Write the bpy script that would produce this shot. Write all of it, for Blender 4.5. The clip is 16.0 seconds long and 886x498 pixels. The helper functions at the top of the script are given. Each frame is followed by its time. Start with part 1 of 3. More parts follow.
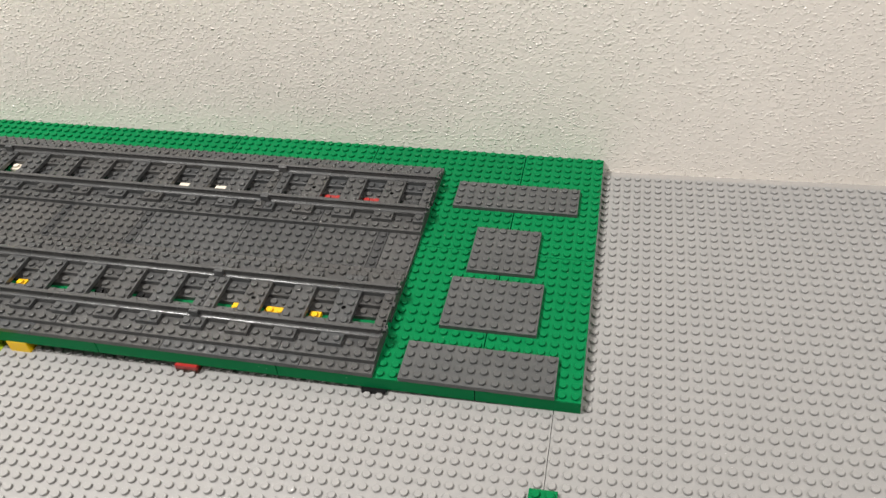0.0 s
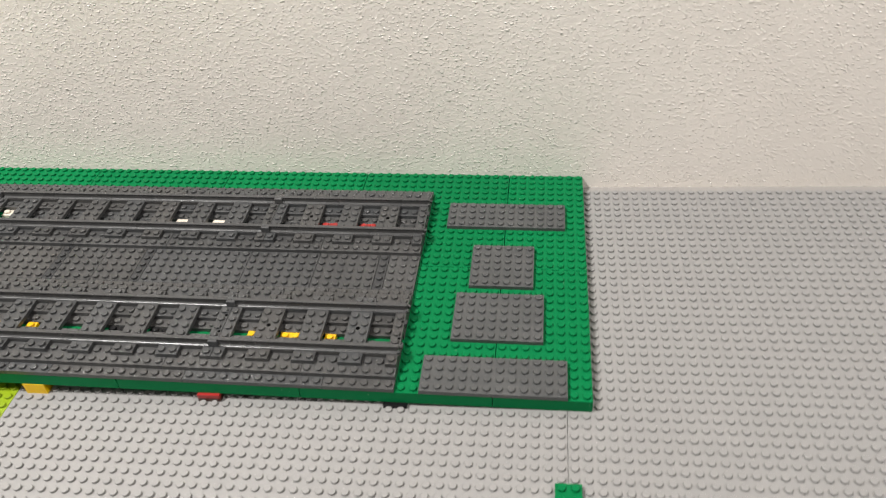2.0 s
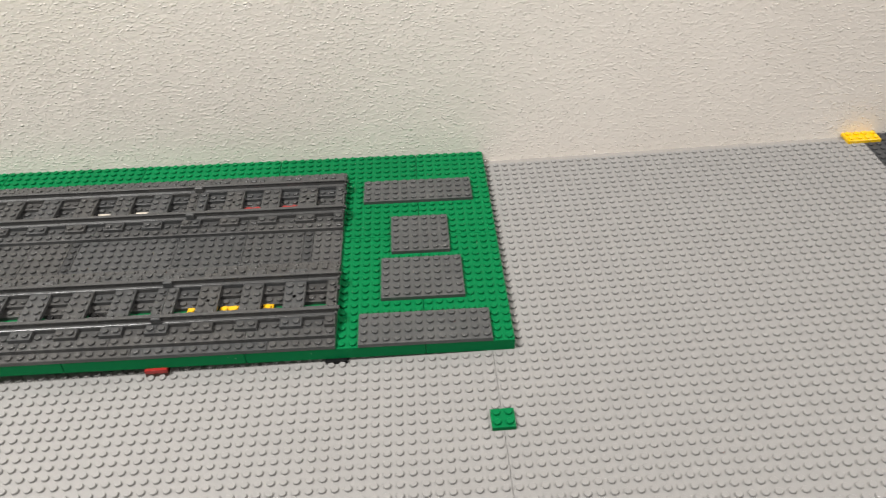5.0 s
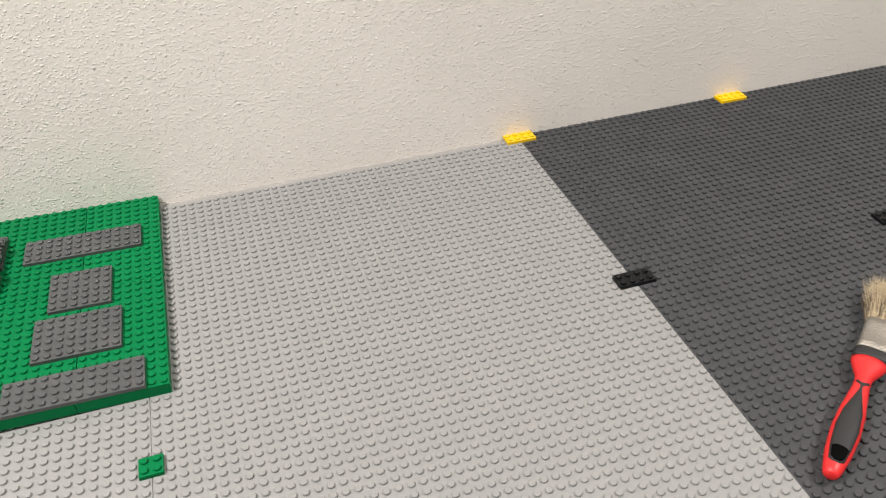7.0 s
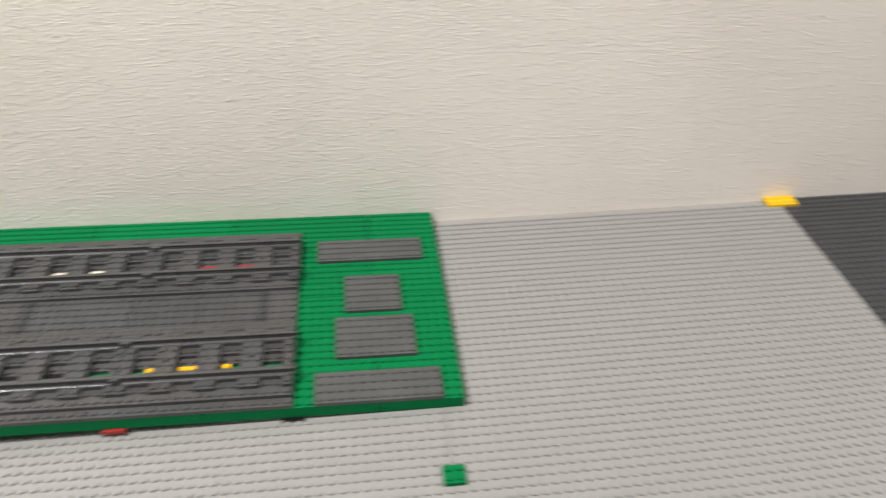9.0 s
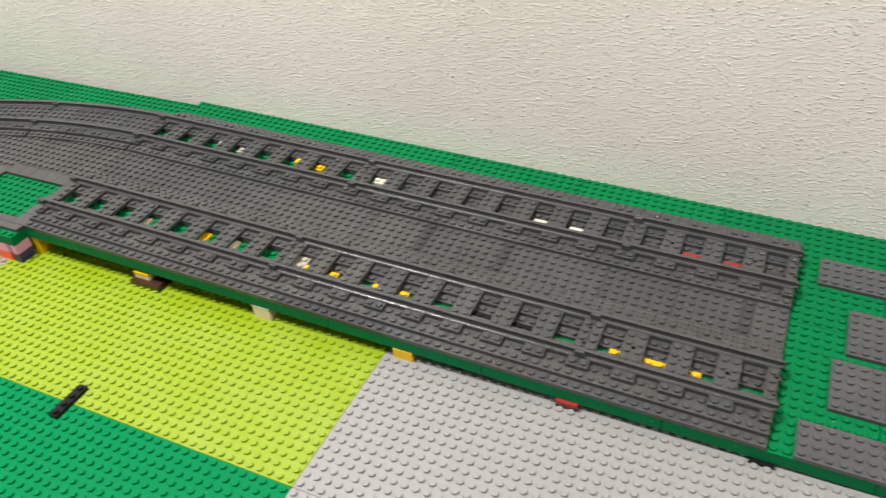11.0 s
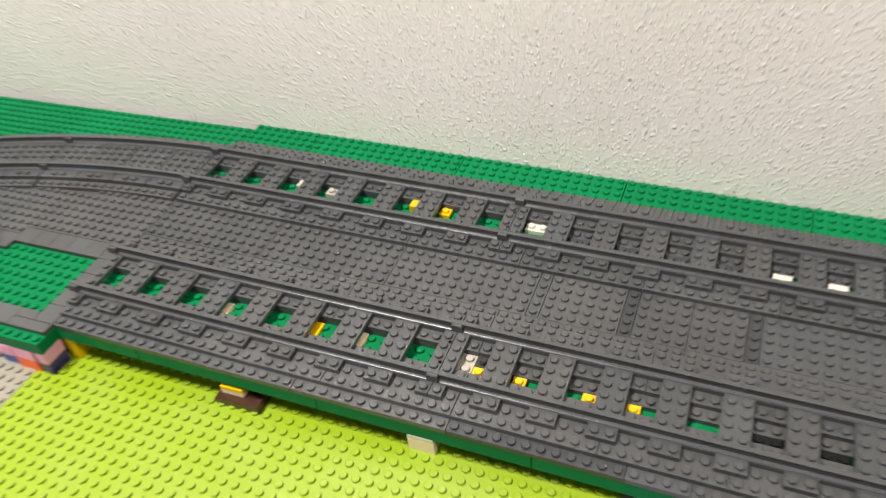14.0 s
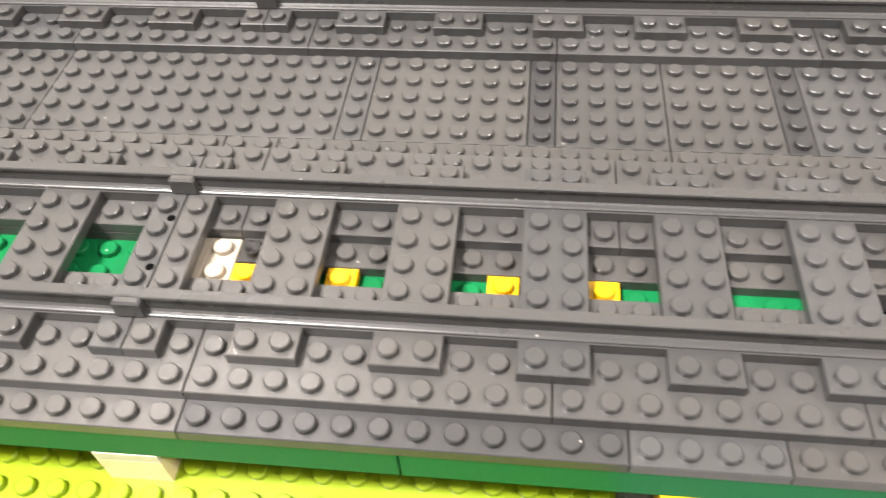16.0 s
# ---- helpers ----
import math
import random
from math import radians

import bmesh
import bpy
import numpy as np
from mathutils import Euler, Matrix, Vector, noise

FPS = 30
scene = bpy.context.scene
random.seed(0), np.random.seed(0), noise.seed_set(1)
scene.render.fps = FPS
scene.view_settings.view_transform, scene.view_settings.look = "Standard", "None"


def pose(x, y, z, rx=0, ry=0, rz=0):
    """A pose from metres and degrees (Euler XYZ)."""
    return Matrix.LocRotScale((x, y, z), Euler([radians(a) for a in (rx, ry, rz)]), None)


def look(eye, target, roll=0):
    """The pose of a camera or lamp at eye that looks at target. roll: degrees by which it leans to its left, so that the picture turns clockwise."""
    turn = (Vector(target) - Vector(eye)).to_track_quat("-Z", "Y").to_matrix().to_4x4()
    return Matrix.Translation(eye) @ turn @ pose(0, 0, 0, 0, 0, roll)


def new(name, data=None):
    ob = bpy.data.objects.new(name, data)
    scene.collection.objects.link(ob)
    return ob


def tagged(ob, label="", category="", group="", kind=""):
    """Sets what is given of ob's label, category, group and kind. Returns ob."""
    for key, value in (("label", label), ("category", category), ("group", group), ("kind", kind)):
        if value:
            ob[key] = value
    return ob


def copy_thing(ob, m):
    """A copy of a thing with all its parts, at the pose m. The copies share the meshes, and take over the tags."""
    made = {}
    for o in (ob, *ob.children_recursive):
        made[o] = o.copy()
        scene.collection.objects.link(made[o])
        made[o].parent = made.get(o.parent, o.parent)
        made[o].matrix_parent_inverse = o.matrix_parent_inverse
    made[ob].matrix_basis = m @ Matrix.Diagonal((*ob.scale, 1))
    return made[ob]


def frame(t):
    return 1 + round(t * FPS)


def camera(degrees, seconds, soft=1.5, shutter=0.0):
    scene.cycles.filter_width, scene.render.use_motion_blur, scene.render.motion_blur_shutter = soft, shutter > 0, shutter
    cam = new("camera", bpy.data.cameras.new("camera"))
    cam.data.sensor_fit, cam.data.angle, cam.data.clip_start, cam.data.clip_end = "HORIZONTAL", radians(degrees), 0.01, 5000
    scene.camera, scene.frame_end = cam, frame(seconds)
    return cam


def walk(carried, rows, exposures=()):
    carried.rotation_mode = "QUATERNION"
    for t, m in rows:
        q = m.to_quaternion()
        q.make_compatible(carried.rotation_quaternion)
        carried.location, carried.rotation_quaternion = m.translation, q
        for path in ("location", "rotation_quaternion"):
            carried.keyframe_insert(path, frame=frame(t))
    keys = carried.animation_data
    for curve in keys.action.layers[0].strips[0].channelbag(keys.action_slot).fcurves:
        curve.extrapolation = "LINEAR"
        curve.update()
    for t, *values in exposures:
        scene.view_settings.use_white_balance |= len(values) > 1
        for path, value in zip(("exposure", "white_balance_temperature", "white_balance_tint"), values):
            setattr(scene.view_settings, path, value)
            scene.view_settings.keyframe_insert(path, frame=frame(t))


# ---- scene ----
cam = camera(58.26, 16.0, soft=1.2, shutter=0.6)
PATH = [
    (0, (0.01, -0.3033, 0.3852), (-0.3998, 1.1757, -0.8972), -5.91),
    (0.5, (0.0135, -0.2976, 0.3907), (-0.3826, 1.1967, -0.8782), -5.87),
    (1, (0.0129, -0.2999, 0.3947), (-0.3779, 1.2027, -0.866), -6.09),
    (1.5, (0.0029, -0.3057, 0.3959), (-0.3569, 1.2111, -0.857), -5.71),
    (2, (-0.0276, -0.3363, 0.4049), (-0.2949, 1.2056, -0.8404), -5.74),
    (2.5, (-0.0622, -0.3734, 0.4054), (-0.1972, 1.1888, -0.8361), -5.19),
    (3, (-0.076, -0.3873, 0.4024), (-0.1334, 1.1805, -0.838), -4.05),
    (5.3, (-0.0441, -0.4017, 0.414), (0.0196, 1.1657, -0.8267), -3.26),
    (5.5, (-0.0247, -0.4023, 0.4103), (0.0805, 1.173, -0.8175), -3.43),
    (6, (0.0133, -0.4088, 0.4117), (0.2406, 1.1547, -0.8145), -3.00),
    (6.5, (0.0534, -0.4206, 0.416), (0.4112, 1.1237, -0.8034), -2.63),
    (7, (0.0782, -0.4342, 0.4216), (0.5264, 1.0891, -0.7943), -2.30),
    (7.5, (0.0691, -0.4353, 0.4263), (0.5434, 1.0823, -0.787), -1.31),
    (8, (0.0542, -0.4251, 0.4303), (0.5164, 1.1035, -0.7736), -0.40),
    (8.5, (0.0082, -0.4198, 0.4366), (0.3981, 1.1388, -0.7546), 0.61),
    (9, (-0.0644, -0.4146, 0.4471), (0.1209, 1.1998, -0.7189), 0.11),
    (9.5, (-0.1181, -0.407, 0.4449), (-0.2074, 1.2158, -0.7207), -1.58),
    (10, (-0.1319, -0.377, 0.4339), (-0.5033, 1.1874, -0.7555), -2.41),
    (10.2, (-0.1326, -0.3567, 0.4236), (-0.6227, 1.1663, -0.7766), -2.78),
    (12.3, (-0.2803, -0.3902, 0.4425), (-1.0855, 0.9614, -0.7924), -5.64),
    (12.5, (-0.3104, -0.3964, 0.4377), (-1.0809, 0.9763, -0.796), -5.32),
    (13, (-0.3543, -0.394, 0.4227), (-1.0792, 0.9946, -0.8209), -5.46),
    (13.5, (-0.3501, -0.3324, 0.4206), (-1.0658, 1.0544, -0.8302), -6.40),
    (14, (-0.3691, -0.2355, 0.3721), (-1.0389, 1.1522, -0.9029), -7.28),
    (14.5, (-0.4311, -0.1614, 0.2728), (-0.947, 1.212, -1.0866), -6.55),
    (15, (-0.4348, -0.0931, 0.2001), (-0.7557, 1.2585, -1.2387), -5.59),
    (15.5, (-0.4315, -0.0728, 0.1753), (-0.7028, 1.248, -1.3018), -6.04),
    (16, (-0.4193, -0.0757, 0.1745), (-0.6579, 1.2296, -1.3219), -5.99),
]
EXPOSURES = [(0.0, -0.08, 6500, 11), (3.0, -0.12, 6500, 12), (5.5, -0.1, 6500, 11), (6.5, -0.02, 6500, 11), (8.0, 0.0, 6500, 11), (8.5, -0.07, 6500, 11), (9.5, -0.16, 6500, 11), (12.5, -0.04, 6500, 11), (14.0, 0.03, 6500, 12), (14.5, 0.27, 6550, 13), (15.0, 0.76, 6580, 15), (16.0, 0.94, 6850, 16)]
walk(cam, [(t, look(eye, target, roll)) for t, eye, target, roll in PATH], EXPOSURES)

# ---- light: two ceiling panels of a room and an added front fill, no daylight ----
S = 0.008          # one stud pitch
PL = 0.4           # plate height, in studs
BR = 1.2           # brick height, in studs
TILT = math.atan(PL / 16)   # the ramp climbs one plate in sixteen studs

world = bpy.data.worlds.new("world")
scene.world = world
world.use_nodes = True
world.node_tree.nodes["Background"].inputs[0].default_value = (1.0, 0.95, 0.88, 1)
world.node_tree.nodes["Background"].inputs[1].default_value = 0.008


def area_lamp(x, y, z, sx, sy, watts, colour):
    data = bpy.data.lights.new("area_lamp", "AREA")
    data.shape, data.size, data.size_y, data.energy, data.color = "RECTANGLE", sx, sy, watts, colour
    ob = new("area_lamp", data)
    ob.matrix_world = look((x, y, z), (x, y, 0))
    return ob


area_lamp(-1.2, -0.37, 2.08, 0.4, 0.45, 100, (1.0, 0.99, 0.955))
area_lamp(1.55, -0.65, 2.08, 0.3, 0.5, 56, (1.0, 0.98, 0.945))
# added soft fill from the front, lifts the wall and the supports
area_lamp(-0.1, -2.2, 2.08, 1.8, 0.6, 13, (1.0, 0.99, 0.955))


# ---- materials ----
def nodes_of(name):
    mat = bpy.data.materials.new(name)
    mat.use_nodes = True
    return mat, mat.node_tree.nodes, mat.node_tree.links, mat.node_tree.nodes["Principled BSDF"]


def plastic(name, colour, rough=0.3, vary=0.06, dust=0.02, sheen=0.5, cast=0.0):
    """Moulded plastic: a little tone from piece to piece, faint dust and scuffs."""
    mat, nt, ln, bsdf = nodes_of(name)
    geo = nt.new("ShaderNodeTexCoord")
    info = nt.new("ShaderNodeObjectInfo")
    hsv = nt.new("ShaderNodeHueSaturation")
    hsv.inputs["Color"].default_value = (*colour, 1)
    if cast:    # some pieces warmer, some bluer, as batches differ and age
        lot = nt.new("ShaderNodeTexWhiteNoise")
        lot.noise_dimensions = "1D"
        ln.new(info.outputs["Random"], lot.inputs["W"])
        batch = nt.new("ShaderNodeMixRGB")
        batch.inputs["Color1"].default_value = (colour[0] * (1 + cast), colour[1], colour[2] * (1 - cast), 1)
        batch.inputs["Color2"].default_value = (colour[0] * (1 - cast), colour[1], colour[2] * (1 + cast), 1)
        ln.new(lot.outputs["Value"], batch.inputs["Fac"])
        ln.new(batch.outputs["Color"], hsv.inputs["Color"])
    span = nt.new("ShaderNodeMapRange")
    span.inputs["To Min"].default_value, span.inputs["To Max"].default_value = 1 - vary, 1 + vary
    ln.new(info.outputs["Random"], span.inputs["Value"])
    ln.new(span.outputs["Result"], hsv.inputs["Value"])
    fine = nt.new("ShaderNodeTexNoise")
    fine.inputs["Scale"].default_value, fine.inputs["Detail"].default_value = 900, 4
    broad = nt.new("ShaderNodeTexNoise")
    broad.inputs["Scale"].default_value, broad.inputs["Detail"].default_value = 28, 5
    ln.new(geo.outputs["Object"], fine.inputs["Vector"])
    ln.new(geo.outputs["Object"], broad.inputs["Vector"])
    film = nt.new("ShaderNodeMapRange")
    film.inputs["From Min"].default_value, film.inputs["From Max"].default_value = 0.45, 0.8
    film.inputs["To Max"].default_value = dust
    ln.new(broad.outputs["Fac"], film.inputs["Value"])
    speck = nt.new("ShaderNodeTexVoronoi")
    speck.inputs["Scale"].default_value = 110
    ln.new(geo.outputs["Object"], speck.inputs["Vector"])
    dot = nt.new("ShaderNodeMapRange")
    dot.inputs["From Min"].default_value, dot.inputs["From Max"].default_value = 0.045, 0.028
    dot.inputs["To Max"].default_value = 0.45
    ln.new(speck.outputs["Distance"], dot.inputs["Value"])
    both = nt.new("ShaderNodeMath")
    both.operation = "ADD"
    ln.new(film.outputs["Result"], both.inputs[0])
    ln.new(dot.outputs["Result"], both.inputs[1])
    mix = nt.new("ShaderNodeMixRGB")
    mix.inputs["Color2"].default_value = (0.62, 0.6, 0.56, 1)
    ln.new(both.outputs[0], mix.inputs["Fac"])
    ln.new(hsv.outputs["Color"], mix.inputs["Color1"])
    ln.new(mix.outputs["Color"], bsdf.inputs["Base Color"])
    gloss = nt.new("ShaderNodeMapRange")
    gloss.inputs["To Min"].default_value, gloss.inputs["To Max"].default_value = rough - 0.08, rough + 0.14
    ln.new(broad.outputs["Fac"], gloss.inputs["Value"])
    ln.new(gloss.outputs["Result"], bsdf.inputs["Roughness"])
    bump = nt.new("ShaderNodeBump")
    bump.inputs["Strength"].default_value, bump.inputs["Distance"].default_value = 0.06, 0.0004
    ln.new(fine.outputs["Fac"], bump.inputs["Height"])
    ln.new(bump.outputs["Normal"], bsdf.inputs["Normal"])
    bsdf.inputs["IOR"].default_value, bsdf.inputs["Specular IOR Level"].default_value = 1.53, sheen
    return mat


GREEN = plastic("green_plastic", (0.002, 0.136, 0.043), 0.3, 0.06, 0.0, 0.05)
GREEN_BASE = plastic("green_baseplate_plastic", (0.0, 0.16, 0.052), 0.3, 0.05, 0.0, 0.05)
DARK = plastic("dark_grey_plastic", (0.0465, 0.0465, 0.0462), 0.31, 0.11, 0.02, 0.66, 0.035)
CLEAN_GREY = plastic("clean_grey_plastic", (0.060, 0.0615, 0.061), 0.36, 0.05, 0.03, 0.6)
RAIL_GREY = plastic("rail_grey_plastic", (0.054, 0.0535, 0.053), 0.26, 0.02, 0.01, 0.5)
DARKER = plastic("worn_dark_grey_plastic", (0.0285, 0.029, 0.030), 0.38, 0.05, 0.02, 0.5)
DARK_BASE = plastic("dark_grey_baseplate_plastic", (0.041, 0.0413, 0.0435), 0.46, 0.03, 0.02, 0.32)
LIGHT = plastic("light_grey_plastic", (0.243, 0.236, 0.228), 0.36, 0.02)
GREYBIT = plastic("mid_grey_plastic", (0.32, 0.325, 0.33), 0.32)
LIME = plastic("lime_plastic", (0.205, 0.287, 0.005), 0.32, 0.03)
TAN = plastic("tan_plastic", (0.235, 0.212, 0.164), 0.36, 0.03)
CREAM = plastic("cream_plastic", (0.72, 0.58, 0.36), 0.32)
YELLOW = plastic("yellow_plastic", (0.76, 0.465, 0.0), 0.28)
OLD_WHITE = plastic("yellowed_white_plastic", (0.33, 0.29, 0.235), 0.45, 0.02)
WHITE = plastic("white_plastic", (0.58, 0.52, 0.43), 0.3)
DARK_RED = plastic("dark_red_plastic", (0.3, 0.016, 0.014), 0.3)
AMBER = plastic("warm_yellow_plastic", (0.66, 0.37, 0.0), 0.28)
BLACK = plastic("black_plastic", (0.006, 0.006, 0.0065), 0.28, 0.05, 0.004, 0.16)
HOLLOW = plastic("hole_black", (0.002, 0.002, 0.002), 0.6, 0.0, 0.0, 0.02)
BROWN = plastic("brown_plastic", (0.042, 0.014, 0.007), 0.3)
PINK = plastic("pink_plastic", (0.72, 0.31, 0.45), 0.3)
NAVY = plastic("dark_violet_plastic", (0.035, 0.022, 0.10), 0.3)
PURPLE = plastic("purple_plastic", (0.05, 0.02, 0.12), 0.3)
ORANGE = plastic("orange_plastic", (0.9, 0.13, 0.004), 0.3)
BLUE = plastic("blue_plastic", (0.015, 0.10, 0.42), 0.3)
STONE = plastic("brownish_grey_plastic", (0.088, 0.077, 0.065), 0.36)


def wall_paint():
    """Sprayed plaster: separate droplets of two to four millimetres on a finely grained, gently uneven ground."""
    mat, nt, ln, bsdf = nodes_of("rough_plaster_paint")
    co = nt.new("ShaderNodeTexCoord")
    warp = nt.new("ShaderNodeTexNoise")
    warp.inputs["Scale"].default_value, warp.inputs["Detail"].default_value = 420, 2
    push = nt.new("ShaderNodeVectorMath")
    push.operation = "MULTIPLY_ADD"
    push.inputs[1].default_value = (0.0022, 0.0022, 0.0022)
    ln.new(co.outputs["Object"], warp.inputs["Vector"])
    ln.new(warp.outputs["Color"], push.inputs[0])
    ln.new(co.outputs["Object"], push.inputs[2])
    flat = nt.new("ShaderNodeVectorMath")
    flat.operation = "MULTIPLY"
    flat.inputs[1].default_value = (0.72, 1.0, 1.05)
    ln.new(push.outputs[0], flat.inputs[0])
    heights = []
    for scale, tall in ((300, 1.0), (520, 0.9)):
        cell = nt.new("ShaderNodeTexVoronoi")
        cell.inputs["Scale"].default_value = scale
        ln.new(flat.outputs[0], cell.inputs["Vector"])
        split = nt.new("ShaderNodeSeparateColor")
        ln.new(cell.outputs["Color"], split.inputs[0])
        reach = nt.new("ShaderNodeMapRange")
        reach.inputs["To Min"].default_value, reach.inputs["To Max"].default_value = 0.12, 0.6
        ln.new(split.outputs[0], reach.inputs["Value"])
        drop = nt.new("ShaderNodeMapRange")
        drop.interpolation_type = "SMOOTHSTEP"
        drop.inputs["From Max"].default_value = 0.0
        drop.inputs["To Max"].default_value = tall
        ln.new(reach.outputs["Result"], drop.inputs["From Min"])
        ln.new(cell.outputs["Distance"], drop.inputs["Value"])
        size = nt.new("ShaderNodeMath")
        size.operation = "MULTIPLY"
        ln.new(drop.outputs["Result"], size.inputs[0])
        ln.new(split.outputs[1], size.inputs[1])
        heights.append(size)
    grain = nt.new("ShaderNodeTexNoise")
    grain.inputs["Scale"].default_value, grain.inputs["Detail"].default_value, grain.inputs["Roughness"].default_value = 300, 4, 0.6
    broad = nt.new("ShaderNodeTexNoise")
    broad.inputs["Scale"].default_value, broad.inputs["Detail"].default_value = 5, 3
    for n in (grain, broad):
        ln.new(co.outputs["Object"], n.inputs["Vector"])
    both = nt.new("ShaderNodeMath")
    both.operation = "ADD"
    ln.new(heights[0].outputs[0], both.inputs[0])
    ln.new(heights[1].outputs[0], both.inputs[1])
    total = nt.new("ShaderNodeMath")
    total.operation = "MULTIPLY_ADD"
    total.inputs[1].default_value = 0.5
    ln.new(grain.outputs["Fac"], total.inputs[0])
    ln.new(both.outputs[0], total.inputs[2])
    bump = nt.new("ShaderNodeBump")
    bump.inputs["Strength"].default_value, bump.inputs["Distance"].default_value = 1.0, 0.00088
    ln.new(total.outputs[0], bump.inputs["Height"])
    ln.new(bump.outputs["Normal"], bsdf.inputs["Normal"])
    ramp = nt.new("ShaderNodeValToRGB")
    ramp.color_ramp.elements[0].position, ramp.color_ramp.elements[1].position = 0.35, 0.7
    ramp.color_ramp.elements[0].color, ramp.color_ramp.elements[1].color = (0.765, 0.71, 0.649, 1), (0.81, 0.755, 0.693, 1)
    ln.new(broad.outputs["Fac"], ramp.inputs["Fac"])
    ln.new(ramp.outputs["Color"], bsdf.inputs["Base Color"])
    bsdf.inputs["Roughness"].default_value = 0.22
    return mat


def plain(name, colour, rough, scale=60, metal=0.0, change=0.12, bumps=0.1):
    mat, nt, ln, bsdf = nodes_of(name)
    co = nt.new("ShaderNodeTexCoord")
    tex = nt.new("ShaderNodeTexNoise")
    tex.inputs["Scale"].default_value, tex.inputs["Detail"].default_value = scale, 6
    ln.new(co.outputs["Object"], tex.inputs["Vector"])
    ramp = nt.new("ShaderNodeValToRGB")
    ramp.color_ramp.elements[0].color = (*[c * (1 - change) for c in colour], 1)
    ramp.color_ramp.elements[1].color = (*[min(1, c * (1 + change)) for c in colour], 1)
    ln.new(tex.outputs["Fac"], ramp.inputs["Fac"])
    ln.new(ramp.outputs["Color"], bsdf.inputs["Base Color"])
    bump = nt.new("ShaderNodeBump")
    bump.inputs["Strength"].default_value, bump.inputs["Distance"].default_value = bumps, 0.001
    ln.new(tex.outputs["Fac"], bump.inputs["Height"])
    ln.new(bump.outputs["Normal"], bsdf.inputs["Normal"])
    bsdf.inputs["Roughness"].default_value, bsdf.inputs["Metallic"].default_value = rough, metal
    return mat


PLASTER = wall_paint()
# grey for the unseen room surfaces, set dark to lower the bounced fill
DIM_ROOM = plain("dim_room_paint", (0.25, 0.243, 0.235), 0.8, 20, 0, 0.04)
TABLE = plain("table_board", (0.27, 0.254, 0.237), 0.5, 12, 0, 0.08)
RUBBER_RED = plain("red_rubber", (0.62, 0.018, 0.018), 0.45, 300, 0, 0.06, 0.05)
RUBBER_BLACK = plain("black_rubber", (0.013, 0.012, 0.012), 0.6, 300, 0, 0.1, 0.05)
STEEL = plain("dull_steel", (0.31, 0.28, 0.24), 0.4, 700, 0.7, 0.5, 0.8)
HAIR_PALE = plain("pale_bristle", (0.50, 0.40, 0.26), 0.6, 500, 0, 0.3)
HAIR_DARK = plain("dark_bristle", (0.10, 0.07, 0.045), 0.6, 500, 0, 0.3)


# ---- building blocks ----
class Shape:
    """Vertices and faces in studs; smooth faces are noted apart."""

    def __init__(self):
        self.v, self.f, self.s = [], [], []

    def add(self, verts, faces, smooth=False):
        k = len(self.v)
        self.v += verts
        self.f += [tuple(k + i for i in f) for f in faces]
        self.s += [smooth] * len(faces)

    def slab(self, x0, y0, z0, x1, y1, z1, edge=0.03):
        e = min(edge, (x1 - x0) / 3, (y1 - y0) / 3, (z1 - z0) / 3)
        ring = lambda d, z: [(x0 + d, y0 + d, z), (x1 - d, y0 + d, z), (x1 - d, y1 - d, z), (x0 + d, y1 - d, z)]
        v = ring(0, z0) + ring(0, z1 - e) + ring(e, z1)
        f = [(3, 2, 1, 0), (8, 9, 10, 11)]
        for r in (0, 4):
            f += [(r + i, r + (i + 1) % 4, r + 4 + (i + 1) % 4, r + 4 + i) for i in range(4)]
        self.add(v, f)

    def stud(self, x, y, z, seg=14, r=0.3, h=0.22, e=0.035):
        ring = [(math.cos(2 * math.pi * i / seg), math.sin(2 * math.pi * i / seg)) for i in range(seg)]
        at = lambda q, w: [(x + q * c, y + q * s, w) for c, s in ring]
        turn = lambda a, b: [(a + i, a + (i + 1) % seg, b + (i + 1) % seg, b + i) for i in range(seg)]
        self.add(at(r, z) + at(r, z + h - e), turn(0, seg), True)
        self.add(at(r, z + h - e) + at(r - e, z + h), turn(0, seg) + [tuple(range(seg, 2 * seg))])

    def extrude(self, outline, path_a, path_b):
        """A closed outline [(y, z)] carried from x = path_a to x = path_b."""
        n = len(outline)
        v = [(path_a, y, z) for y, z in outline] + [(path_b, y, z) for y, z in outline]
        f = [(i, (i + 1) % n, n + (i + 1) % n, n + i) for i in range(n)]
        self.add(v, f + [tuple(range(n - 1, -1, -1)), tuple(range(n, 2 * n))])

    def sweep(self, outline, centre, a0, a1, steps):
        """An outline [(r, z)] swept round a centre; the angle runs from +y towards -x."""
        n, v, f = len(outline), [], []
        for k in range(steps + 1):
            a = a0 + (a1 - a0) * k / steps
            v += [(centre[0] - r * math.sin(a), centre[1] + r * math.cos(a), z) for r, z in outline]
        for k in range(steps):
            for i in range(n):
                j = (i + 1) % n
                f.append((k * n + j, k * n + i, (k + 1) * n + i, (k + 1) * n + j))
        f += [tuple(range(n)), tuple(range((steps + 1) * n - 1, steps * n - 1, -1))]
        self.add(v, f)

    def mesh(self, name, mat):
        m = bpy.data.meshes.new(name)
        m.from_pydata([(x * S, y * S, z * S) for x, y, z in self.v], [], self.f)
        m.polygons.foreach_set("use_smooth", self.s)
        m.materials.append(mat)
        m.update()
        return m


def put(name, shape, mat, parent=None, m=None, label="", **tags):
    ob = new(name, shape.mesh(name, mat) if isinstance(shape, Shape) else shape)
    if parent is not None:
        ob.parent = parent
    if m is not None:
        ob.matrix_basis = m
    return tagged(ob, label, **tags)


GAP = 0.016


